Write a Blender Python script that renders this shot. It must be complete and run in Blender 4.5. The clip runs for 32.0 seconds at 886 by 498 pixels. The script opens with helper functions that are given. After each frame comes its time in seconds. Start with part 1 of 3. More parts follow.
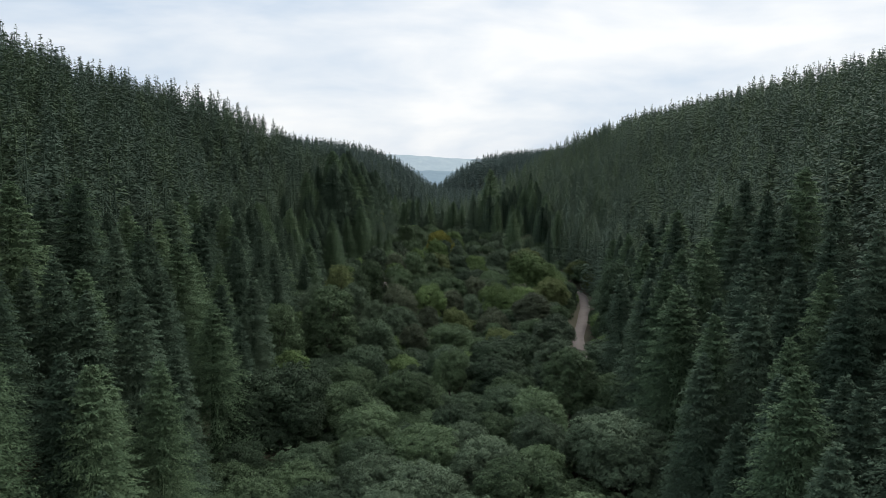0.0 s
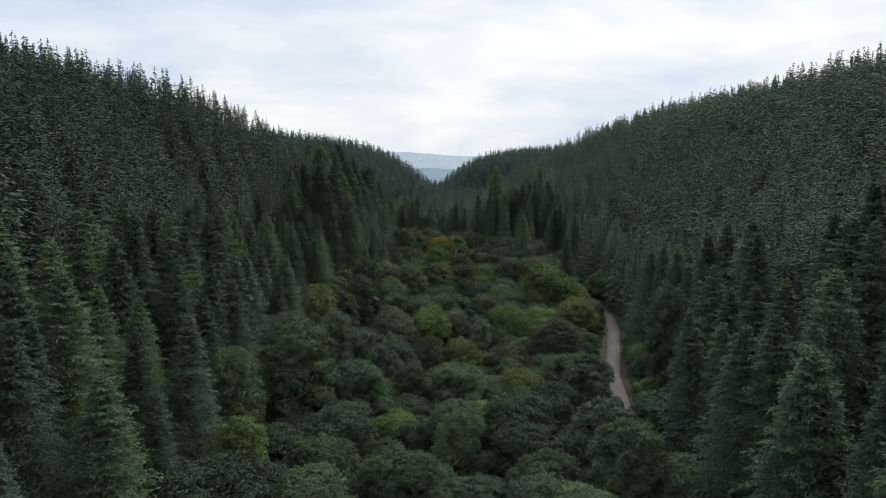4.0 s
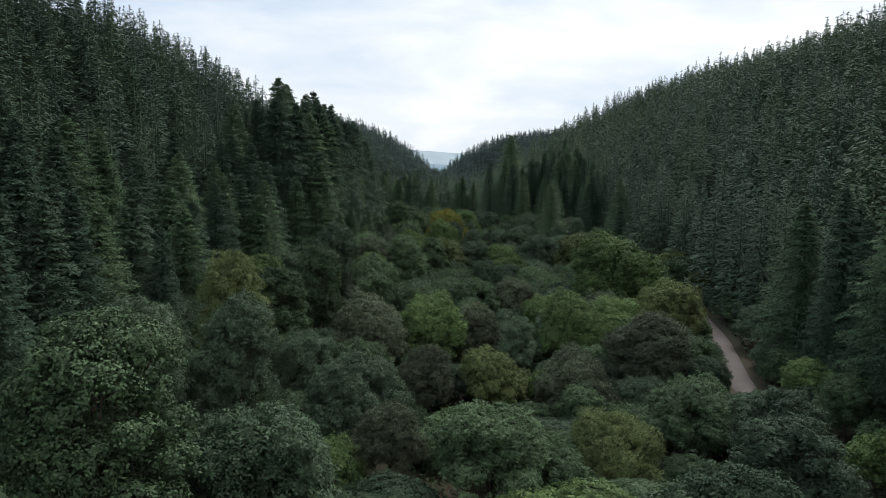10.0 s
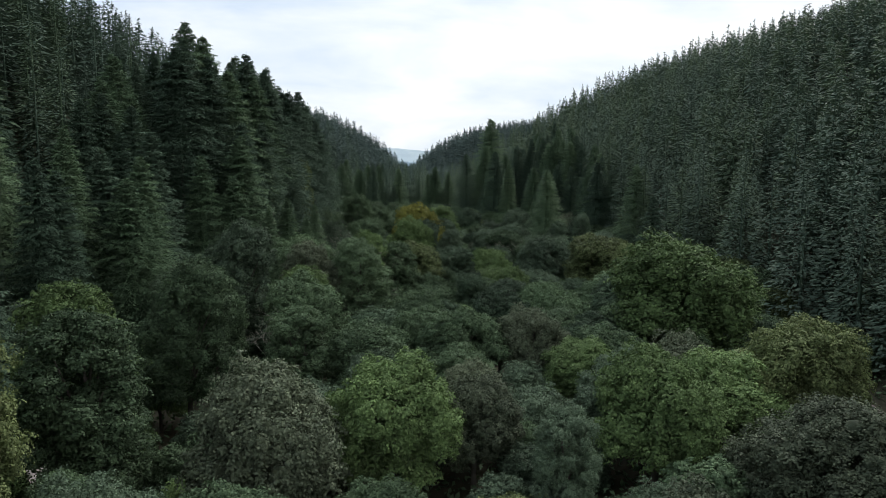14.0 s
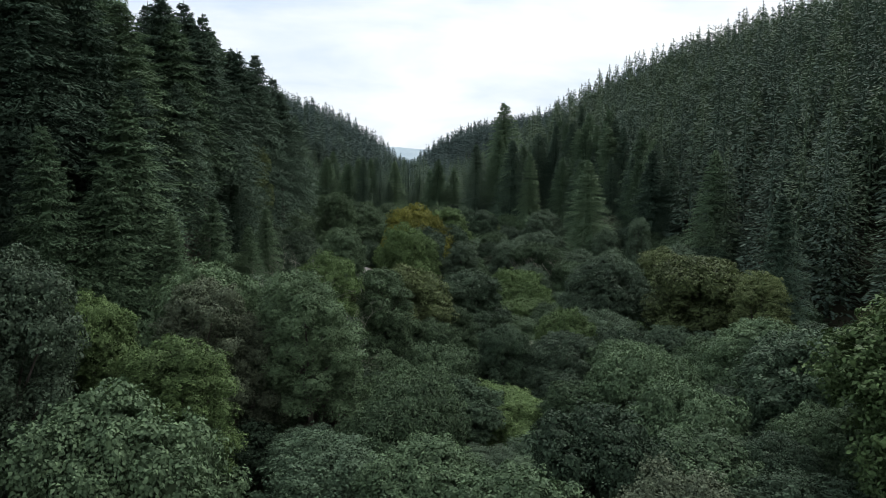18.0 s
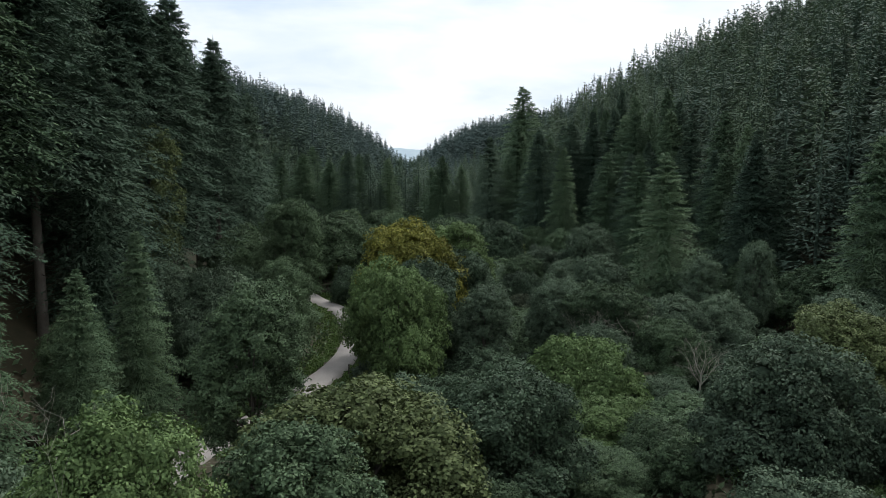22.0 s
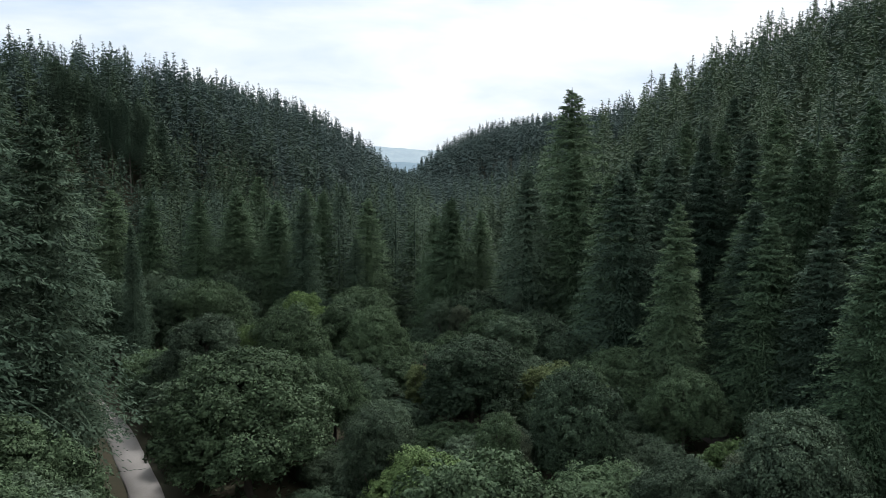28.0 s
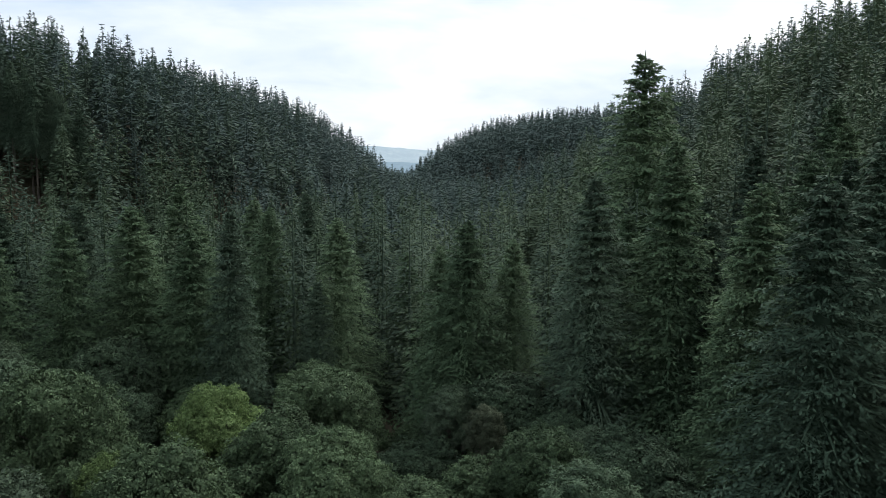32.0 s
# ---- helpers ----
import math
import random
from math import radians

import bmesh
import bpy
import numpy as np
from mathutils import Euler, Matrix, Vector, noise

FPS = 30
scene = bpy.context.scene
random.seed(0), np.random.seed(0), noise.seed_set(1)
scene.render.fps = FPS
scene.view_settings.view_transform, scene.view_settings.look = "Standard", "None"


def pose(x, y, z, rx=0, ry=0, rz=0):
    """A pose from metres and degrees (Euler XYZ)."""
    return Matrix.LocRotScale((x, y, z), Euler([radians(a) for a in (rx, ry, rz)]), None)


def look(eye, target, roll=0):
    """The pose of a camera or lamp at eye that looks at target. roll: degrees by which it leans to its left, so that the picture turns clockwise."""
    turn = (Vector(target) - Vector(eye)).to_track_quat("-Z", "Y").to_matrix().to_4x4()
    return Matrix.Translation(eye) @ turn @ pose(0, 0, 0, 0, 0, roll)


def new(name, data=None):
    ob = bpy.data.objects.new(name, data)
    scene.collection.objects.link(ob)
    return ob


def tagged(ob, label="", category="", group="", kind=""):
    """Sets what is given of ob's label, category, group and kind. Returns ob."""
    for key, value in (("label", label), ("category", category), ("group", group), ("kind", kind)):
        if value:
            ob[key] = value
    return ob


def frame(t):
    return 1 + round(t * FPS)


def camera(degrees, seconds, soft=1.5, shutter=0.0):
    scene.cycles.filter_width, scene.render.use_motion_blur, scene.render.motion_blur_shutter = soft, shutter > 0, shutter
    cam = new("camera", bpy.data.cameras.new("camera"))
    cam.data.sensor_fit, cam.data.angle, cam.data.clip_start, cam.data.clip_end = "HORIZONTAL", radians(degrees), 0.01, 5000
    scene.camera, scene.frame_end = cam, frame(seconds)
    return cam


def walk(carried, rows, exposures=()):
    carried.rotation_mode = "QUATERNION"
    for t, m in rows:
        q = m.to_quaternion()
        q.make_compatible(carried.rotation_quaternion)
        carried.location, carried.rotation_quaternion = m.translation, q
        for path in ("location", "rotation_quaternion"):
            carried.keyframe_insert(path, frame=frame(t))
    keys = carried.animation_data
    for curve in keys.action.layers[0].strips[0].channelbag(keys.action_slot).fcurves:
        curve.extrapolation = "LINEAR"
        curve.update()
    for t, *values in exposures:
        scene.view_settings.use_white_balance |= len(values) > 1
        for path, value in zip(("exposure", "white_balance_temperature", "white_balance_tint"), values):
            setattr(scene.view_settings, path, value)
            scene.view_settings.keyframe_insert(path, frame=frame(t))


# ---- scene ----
cam = camera(62, 32.0, soft=0.65)
PATH = [
    (0.0, pose(0.00, 0.00, 50.00, 83.60, 0.00, 0.00)),
    (1.0, pose(-0.34, 9.57, 49.95, 83.50, 0.00, 0.00)),
    (2.0, pose(-0.34, 19.49, 49.87, 83.50, 0.00, 0.00)),
    (3.0, pose(-0.68, 29.06, 49.82, 83.50, 0.00, 0.00)),
    (4.0, pose(-1.02, 40.02, 49.96, 83.40, -0.10, 0.00)),
    (4.5, pose(-1.02, 45.84, 49.99, 83.40, -0.10, 0.00)),
    (6.5, pose(-1.36, 70.09, 43.51, 83.50, -0.10, 0.00)),
    (7.0, pose(-1.36, 76.74, 41.73, 83.50, -0.10, 0.00)),
    (8.0, pose(-1.70, 89.95, 37.52, 83.50, -0.10, 0.10)),
    (8.5, pose(-1.70, 96.63, 36.08, 83.50, -0.10, 0.10)),
    (9.0, pose(-2.04, 103.33, 34.82, 83.45, -0.20, 0.10)),
    (10.0, pose(-2.38, 116.79, 32.79, 83.45, -0.20, 0.10)),
    (11.0, pose(-2.72, 130.31, 31.28, 83.50, -0.20, 0.10)),
    (11.5, pose(-2.72, 136.69, 30.22, 83.50, -0.30, 0.10)),
    (12.0, pose(-3.06, 143.74, 29.09, 83.50, -0.30, -0.30)),
    (12.5, pose(-3.06, 150.54, 28.67, 83.40, -0.20, -1.20)),
    (13.0, pose(-2.72, 157.34, 28.25, 83.40, -0.10, -2.30)),
    (13.5, pose(-2.72, 164.21, 28.50, 83.40, -0.10, -2.30)),
    (14.5, pose(-2.38, 177.50, 28.04, 83.30, -0.10, -2.30)),
    (16.5, pose(-2.04, 204.34, 26.40, 83.40, -0.10, -2.20)),
    (18.0, pose(-1.70, 224.47, 25.85, 83.30, 0.00, -2.20)),
    (19.0, pose(-1.36, 238.13, 25.68, 83.30, -0.10, -2.20)),
    (20.0, pose(-1.02, 251.42, 25.22, 83.40, -0.10, -2.10)),
    (21.0, pose(-0.68, 264.42, 25.13, 83.40, 0.00, -2.10)),
    (22.0, pose(-0.68, 277.71, 24.67, 83.40, -0.10, -2.10)),
    (23.0, pose(-0.34, 291.04, 24.54, 83.30, -0.10, -2.00)),
    (24.0, pose(0.00, 304.22, 26.14, 83.30, -0.10, -2.00)),
    (25.0, pose(0.34, 317.51, 28.76, 83.30, -0.20, -2.00)),
    (26.0, pose(0.34, 330.47, 31.41, 83.30, -0.20, -2.00)),
    (26.5, pose(0.34, 336.74, 32.41, 83.30, -0.30, -2.00)),
    (29.0, pose(0.75, 367.71, 33.43, 83.30, -0.30, -2.00)),
    (30.0, pose(0.75, 380.55, 33.46, 83.30, -0.30, -2.00)),
    (31.0, pose(0.83, 393.36, 33.57, 83.30, -0.40, -2.10)),
    (32.0, pose(0.94, 406.13, 33.42, 83.30, -0.40, -2.10)),
]
walk(cam, PATH, [(0.0, -0.04, 6450, 10), (5.0, -0.04, 6430, 10), (12.0, 0.06, 6320, 10), (32.0, 0.14, 6280, 10)])

# ---- daylight: a bright, closed cloud cover with thin blue places ----
SUN_ELEV, SUN_AZ = 50.0, 30.0
world = bpy.data.worlds.new("overcast_sky")
scene.world = world
world.use_nodes = True
nt = world.node_tree
nt.nodes.clear()


def node(tree, kind, **values):
    n = tree.nodes.new(kind)
    for key, value in values.items():
        if key in n.inputs:
            n.inputs[key].default_value = value
    return n


w_out = nt.nodes.new("ShaderNodeOutputWorld")
w_bg = node(nt, "ShaderNodeBackground", Strength=1.06)
sky = nt.nodes.new("ShaderNodeTexSky")
sky.sky_type = "NISHITA"
sky.sun_disc = False
sky.sun_elevation = radians(SUN_ELEV)
sky.sun_rotation = radians(SUN_AZ)
sky.air_density, sky.dust_density = 1.0, 2.0
dim = nt.nodes.new("ShaderNodeMix")
dim.data_type, dim.blend_type = "RGBA", "MULTIPLY"
dim.inputs[0].default_value = 1.0
dim.inputs[7].default_value = (0.10, 0.10, 0.10, 1)
nt.links.new(sky.outputs[0], dim.inputs[6])
co = nt.nodes.new("ShaderNodeTexCoord")
mapn = nt.nodes.new("ShaderNodeMapping")
mapn.inputs["Scale"].default_value = (1.6, 1.0, 5.5)
mapn.inputs["Location"].default_value = (0.30, 0.0, 0.42)
nt.links.new(co.outputs["Generated"], mapn.inputs[0])
cloud = node(nt, "ShaderNodeTexNoise", Scale=2.1, Detail=5.0, Roughness=0.5, Distortion=0.25)
nt.links.new(mapn.outputs[0], cloud.inputs["Vector"])
ramp = nt.nodes.new("ShaderNodeValToRGB")
ramp.color_ramp.elements[0].position, ramp.color_ramp.elements[0].color = 0.34, (0.60, 0.71, 0.84, 1)
ramp.color_ramp.elements[1].position, ramp.color_ramp.elements[1].color = 0.62, (0.99, 1.0, 1.0, 1)
apart = nt.nodes.new("ShaderNodeSeparateXYZ")
nt.links.new(co.outputs["Generated"], apart.inputs[0])
thick = nt.nodes.new("ShaderNodeMath")
thick.operation = "MULTIPLY_ADD"
thick.inputs[1].default_value = 0.20
nt.links.new(apart.outputs[0], thick.inputs[0])
nt.links.new(cloud.outputs[0], thick.inputs[2])
nt.links.new(thick.outputs[0], ramp.inputs[0])
cover = nt.nodes.new("ShaderNodeMix")
cover.data_type = "RGBA"
cover.inputs[0].default_value = 0.93
nt.links.new(dim.outputs[2], cover.inputs[6])
nt.links.new(ramp.outputs[0], cover.inputs[7])
nt.links.new(cover.outputs[2], w_bg.inputs[0])
nt.links.new(w_bg.outputs[0], w_out.inputs[0])

sun = new("sun", bpy.data.lights.new("sun", "SUN"))
sun.data.energy, sun.data.angle, sun.data.color = 2.05, radians(12), (1.0, 0.985, 0.96)
sx, sy = math.sin(radians(SUN_AZ)), math.cos(radians(SUN_AZ))
sun.matrix_basis = look((sx * 300, sy * 300, 300 * math.tan(radians(SUN_ELEV))), (0, 0, 0))


# ---- materials ----
def material(name, colours, scale, rough=0.6, fine=None, bump=0.0, through_light=0.0, by_object=0.0, island=0.0, spec=0.3, grain=0.6, own=False):
    """Procedural surface: a ramp of colours over noise at two scales, shifted from thing to thing and piece to piece."""
    m = bpy.data.materials.new(name)
    m.use_nodes = True
    t = m.node_tree
    t.nodes.clear()
    out = t.nodes.new("ShaderNodeOutputMaterial")
    geo = t.nodes.new("ShaderNodeNewGeometry")
    big = node(t, "ShaderNodeTexNoise", Scale=scale, Detail=3.0)
    t.links.new(geo.outputs["Position"], big.inputs["Vector"])
    small = node(t, "ShaderNodeTexNoise", Scale=fine or scale * 9, Detail=4.0)
    t.links.new(geo.outputs["Position"], small.inputs["Vector"])
    value = None

    def add(socket, weight, mid):
        nonlocal value
        n = t.nodes.new("ShaderNodeMath")
        n.operation = "MULTIPLY_ADD"
        t.links.new(socket, n.inputs[0])
        n.inputs[1].default_value = weight
        if value is None:
            n.inputs[2].default_value = 0.5 - weight * mid
        else:
            shift = t.nodes.new("ShaderNodeMath")
            shift.operation = "SUBTRACT"
            t.links.new(value, shift.inputs[0])
            shift.inputs[1].default_value = weight * mid
            t.links.new(shift.outputs[0], n.inputs[2])
        value = n.outputs[0]

    add(big.outputs[0], 0.8, 0.5)
    add(small.outputs[0], grain, 0.5)
    if by_object:
        info = t.nodes.new("ShaderNodeObjectInfo")
        add(info.outputs["Random"], by_object, 0.5)
    if island:
        add(geo.outputs["Random Per Island"], island, 0.5)
    r = t.nodes.new("ShaderNodeValToRGB")
    els = r.color_ramp.elements
    while len(els) < len(colours):
        els.new(0.5)
    for i, c in enumerate(colours):
        els[i].position = i / (len(colours) - 1)
        els[i].color = (*c, 1)
    t.links.new(value, r.inputs[0])
    shade = r.outputs[0]
    if own:
        # the ramp lightens or darkens the thing's own colour
        tone = t.nodes.new("ShaderNodeMix")
        tone.data_type, tone.blend_type = "RGBA", "MULTIPLY"
        tone.inputs[0].default_value = 1.0
        t.links.new(t.nodes.new("ShaderNodeObjectInfo").outputs["Color"], tone.inputs[6])
        t.links.new(shade, tone.inputs[7])
        shade = tone.outputs[2]
    p = node(t, "ShaderNodeBsdfPrincipled", Roughness=rough)
    p.inputs["Specular IOR Level"].default_value = spec
    t.links.new(shade, p.inputs["Base Color"])
    if bump:
        b = node(t, "ShaderNodeBump", Strength=bump, Distance=0.05)
        t.links.new(small.outputs[0], b.inputs["Height"])
        t.links.new(b.outputs[0], p.inputs["Normal"])
    if through_light:
        tr = t.nodes.new("ShaderNodeBsdfTranslucent")
        t.links.new(shade, tr.inputs[0])
        mix = t.nodes.new("ShaderNodeMixShader")
        mix.inputs[0].default_value = through_light
        t.links.new(p.outputs[0], mix.inputs[1])
        t.links.new(tr.outputs[0], mix.inputs[2])
        t.links.new(mix.outputs[0], out.inputs[0])
    else:
        t.links.new(p.outputs[0], out.inputs[0])
    return m


def leafy(name, colours, see=0.09, island=0.50, spec=0.07, **kw):
    return material(name, colours, 0.12, rough=0.6, fine=1.7, grain=1.1, through_light=see, by_object=0.45, island=island, spec=spec, **kw)


# each tree's own leaf or needle colour, lightened and darkened by one shared material
LEAF = {
    "green": (0.088, 0.132, 0.070),
    "dark": (0.066, 0.100, 0.060),
    "bright": (0.119, 0.178, 0.068),
    "grey": (0.092, 0.130, 0.082),
    "olive": (0.118, 0.148, 0.062),
    "brown": (0.101, 0.122, 0.077),
    "yellow": (0.190, 0.194, 0.044),
}
NEEDLE_TONE = {
    "spruce": (0.074, 0.114, 0.076),
    "fir": (0.100, 0.154, 0.086),
}
LEAVES = leafy("broad_leaves", [(0.40, 0.42, 0.42), (1.0, 1.0, 1.0), (1.95, 1.88, 1.85)], own=True)
NEEDLES = leafy("conifer_needles", [(0.46, 0.50, 0.50), (1.0, 1.0, 1.0), (1.75, 1.58, 1.55)], see=0.13, island=0.4, spec=0.03, own=True)
NEEDLE = {
    "spruce": leafy("needle_spruce", [(0.042, 0.064, 0.047), (0.083, 0.120, 0.087), (0.137, 0.180, 0.130)], see=0.13, island=0.3, spec=0.03),
    "fir": leafy("needle_fir", [(0.046, 0.070, 0.043), (0.094, 0.134, 0.083), (0.154, 0.198, 0.122)], see=0.13, island=0.3, spec=0.03),
    # spruce needles for the far stands, with distance haze mixed into the green
    "blue": leafy("needle_hazed_spruce", [(0.048, 0.072, 0.064), (0.096, 0.134, 0.120), (0.154, 0.199, 0.177)], see=0.13, island=0.3, spec=0.03),
}
BARK = material("bark", [(0.06, 0.05, 0.04), (0.11, 0.095, 0.08), (0.17, 0.15, 0.13)], 0.8, rough=0.9, bump=0.6, by_object=0.4)
DEADWOOD = material("pale_dead_wood", [(0.20, 0.19, 0.15), (0.30, 0.28, 0.23), (0.40, 0.38, 0.32)], 0.8, rough=0.9, bump=0.4)
SOIL = material("forest_floor", [(0.030, 0.034, 0.016), (0.050, 0.046, 0.026), (0.085, 0.058, 0.036)], 0.05, rough=0.95, fine=0.9, bump=0.8)
GRAVEL = material("gravel_track", [(0.22, 0.20, 0.18), (0.30, 0.275, 0.25), (0.37, 0.34, 0.31)], 0.35, rough=0.9, fine=6.0, bump=0.5)
# browner gravel for the eastern track, the conifers' shade darkened into its colour
SHADED_GRAVEL = material("shaded_gravel_track", [(0.10, 0.085, 0.075), (0.15, 0.128, 0.115), (0.20, 0.175, 0.16)], 0.35, rough=0.95, fine=5.0, bump=0.5)
GRASS = material("verge_grass", [(0.045, 0.085, 0.018), (0.075, 0.130, 0.026), (0.110, 0.165, 0.040)], 0.4, rough=0.7, fine=3.0, through_light=0.2, island=0.6)
POSTWOOD = material("weathered_post_wood", [(0.05, 0.042, 0.034), (0.09, 0.075, 0.06), (0.13, 0.11, 0.09)], 2.0, rough=0.85, bump=0.5)


# ---- the lie of the land ----
def toe_left(y):
    return np.interp(y, [-600, 0, 110, 250, 290, 325, 405, 422, 442, 530, 570, 620, 700, 800, 860, 930, 1100],
                     [-36, -33, -31, -45, -38, -30, -29, -44, -64, -72, -50, -24, -10, -4, -6, -60, -160])


def toe_right(y):
    return np.interp(y, [-600, 0, 120, 200, 280, 380, 430, 480, 550, 630, 690, 770, 850, 900, 980, 1080, 1300],
                     [36, 32, 29, 45, 59, 53, 43, 27, 17, 22, 50, 60, 20, -6, -10, 0, 60])


def rise(d, slope, top):
    g = np.maximum(d, 0) * slope
    g = np.where(d < 12, g * np.clip(d / 12, 0, 1) ** 0.5, g)
    return g / (1 + (g / top) ** 3) ** (1 / 3)


def land(x, y):
    x, y = np.asarray(x, float), np.asarray(y, float)
    top_l = np.interp(y, [0, 250, 330, 370, 420, 560, 850, 950, 1200], [86, 86, 76, 60, 60, 52, 52, 30, 10])
    top_r = np.interp(y, [0, 630, 740, 860, 1100, 1400], [85, 85, 32, 47, 46, 10])
    sl_r = np.interp(y, [380, 480, 640, 860], [0.75, 0.585, 0.585, 0.72])
    sl_l = np.interp(y, [200, 300, 340], [0.85, 0.83, 0.80])
    d_l = toe_left(y) - x
    bank = np.interp(y, [310, 345, 408, 424], [0, 4, 4, 0]) * np.clip(d_l / 6, 0, 1)
    h = bank + rise(d_l, sl_l, top_l) + rise(x - toe_right(y), sl_r, top_r)
    h = h + 0.35 * np.sin(x * 0.21 + 1.3) * np.sin(y * 0.17) + np.clip(h, 0, 30) * 0.05 * np.sin(y * 0.045 + x * 0.02)
    fade = np.clip((np.maximum(np.abs(x) - 420, np.maximum(y - 1150, -y - 350))) / 500, 0, 1)
    return h * (1 - fade) - 25 * fade


# ---- mesh helpers ----
def quads_mesh(name, verts, faces, mats, index=None):
    """A mesh from arrays of corners and of four-sided faces."""
    me = bpy.data.meshes.new(name)
    verts, faces = np.asarray(verts, np.float32), np.asarray(faces, np.int32)
    me.vertices.add(len(verts))
    me.vertices.foreach_set("co", verts.ravel())
    me.loops.add(faces.size)
    me.loops.foreach_set("vertex_index", faces.ravel())
    me.polygons.add(len(faces))
    me.polygons.foreach_set("loop_start", np.arange(0, faces.size, 4, dtype=np.int32))
    if index is not None:
        me.polygons.foreach_set("material_index", np.asarray(index, np.int32))
    for m in mats:
        me.materials.append(m)
    me.update(calc_edges=True)
    me.validate()
    return me


def part(name, me, parent, label=""):
    ob = new(name, me)
    ob.parent = parent
    if label:
        ob["label"] = label
    return ob


def leaves(centre, normal, length, width, rng):
    """Rhombic leaf sprays: one four-sided face each, at the centres, facing along the normals, turned at random."""
    n = normal / np.maximum(np.linalg.norm(normal, axis=1, keepdims=True), 1e-6)
    a = rng.normal(size=n.shape)
    u = np.cross(n, a)
    u /= np.maximum(np.linalg.norm(u, axis=1, keepdims=True), 1e-6)
    v = np.cross(n, u)
    l, w = length[:, None] * 0.5, width[:, None] * 0.5
    droop = n * (l * 0.35)
    verts = np.stack([centre + u * l - droop, centre + v * w, centre - u * l - droop, centre - v * w], 1).reshape(-1, 3)
    return verts, np.arange(len(verts)).reshape(-1, 4)


def tube(points, radii, sides=6):
    """A tapered tube along points, as corners and four-sided faces."""
    pts = np.asarray(points, float)
    verts, faces = [], []
    for i, (p, r) in enumerate(zip(pts, radii)):
        d = pts[min(i + 1, len(pts) - 1)] - pts[max(i - 1, 0)]
        d = d / max(np.linalg.norm(d), 1e-6)
        a = np.cross(d, (0.3, 0.9, 0.1))
        a /= np.linalg.norm(a)
        b = np.cross(d, a)
        for k in range(sides):
            th = 2 * math.pi * k / sides
            verts.append(p + r * (a * math.cos(th) + b * math.sin(th)))
        if i:
            s, e = (i - 1) * sides, i * sides
            for k in range(sides):
                faces.append((s + k, s + (k + 1) % sides, e + (k + 1) % sides, e + k))
    return np.array(verts), np.array(faces)


def joined(pieces):
    verts, faces, base = [], [], 0
    for v, f in pieces:
        verts.append(v)
        faces.append(np.asarray(f) + base)
        base += len(v)
    return np.concatenate(verts), np.concatenate(faces)


# ---- broadleaf trees ----
def crown_cloud(rng, lobes, per_area, leaf, clump):
    """Tufts of leaves, small domed sprays with gaps between them, over the free outer sides of the lobes and again further in."""
    middles = np.array([c for c, r in lobes])
    sizes = np.array([r for c, r in lobes])
    cs, ns, ls = [], [], []
    for i, (c, r) in enumerate(lobes):
        for shell, share in ((1.0, 1.0), (0.76, 0.75)):
            k = max(10, int(4 * math.pi * r[0] ** 2 * per_area * share))
            d = rng.normal(size=(k, 3))
            d /= np.linalg.norm(d, axis=1, keepdims=True)
            swell = 1 + 0.13 * np.sin(d[:, 0] * 6 + c[1]) * np.sin(d[:, 1] * 6 + c[0]) + 0.08 * np.sin(d[:, 2] * 9 + c[0])
            heads = c + d * r * (shell * swell * rng.uniform(0.86, 1.16, k))[:, None]
            inside = np.linalg.norm((heads[:, None, :] - middles[None]) / (sizes[None] * 0.80 * shell), axis=2) < 1
            inside[:, i] = False
            free = ~inside.any(axis=1) & (d[:, 2] > -0.75)
            heads, d = heads[free], d[free]
            k = len(heads)
            if not k:
                continue
            up = d * 0.65 + np.array((0, 0, 0.62)) + rng.normal(size=(k, 3)) * 0.24
            up /= np.linalg.norm(up, axis=1, keepdims=True)
            reach = rng.uniform(0.24, 0.60, (k, 1, 1))
            q = rng.normal(size=(k, clump, 3))
            q -= up[:, None, :] * np.sum(q * up[:, None, :], axis=2, keepdims=True)
            q /= np.maximum(np.linalg.norm(q, axis=2, keepdims=True), 1e-6)
            far = np.sqrt(rng.random((k, clump, 1)))
            n = up[:, None, :] + q * far * 0.75 + rng.normal(size=q.shape) * 0.36
            q = q * far * reach - up[:, None, :] * (far ** 2 * reach * 0.55) + rng.normal(size=q.shape) * 0.05
            cs.append((heads[:, None, :] + q).reshape(-1, 3))
            ns.append(n.reshape(-1, 3))
            ls.append(rng.uniform(0.65, 1.35, k * clump) * leaf)
    c, n, l = np.concatenate(cs), np.concatenate(ns), np.concatenate(ls)
    pieces = [leaves(c, n, l, l * rng.uniform(0.5, 0.75, len(l)), rng)]
    pieces += [dome(a, b * 0.38) for a, b in lobes]
    return joined(pieces)


def dome(centre, radii, sides=8, rings=5):
    """The dense dark middle of a lobe of leaves."""
    verts = [centre + radii * np.array((math.sin(p) * math.cos(q), math.sin(p) * math.sin(q), math.cos(p)))
             for p in np.linspace(0.06, math.pi - 0.06, rings) for q in np.arange(sides) * 2 * math.pi / sides]
    faces = [(i * sides + k, i * sides + (k + 1) % sides, (i + 1) * sides + (k + 1) % sides, (i + 1) * sides + k)
             for i in range(rings - 1) for k in range(sides)]
    return np.array(verts), np.array(faces)


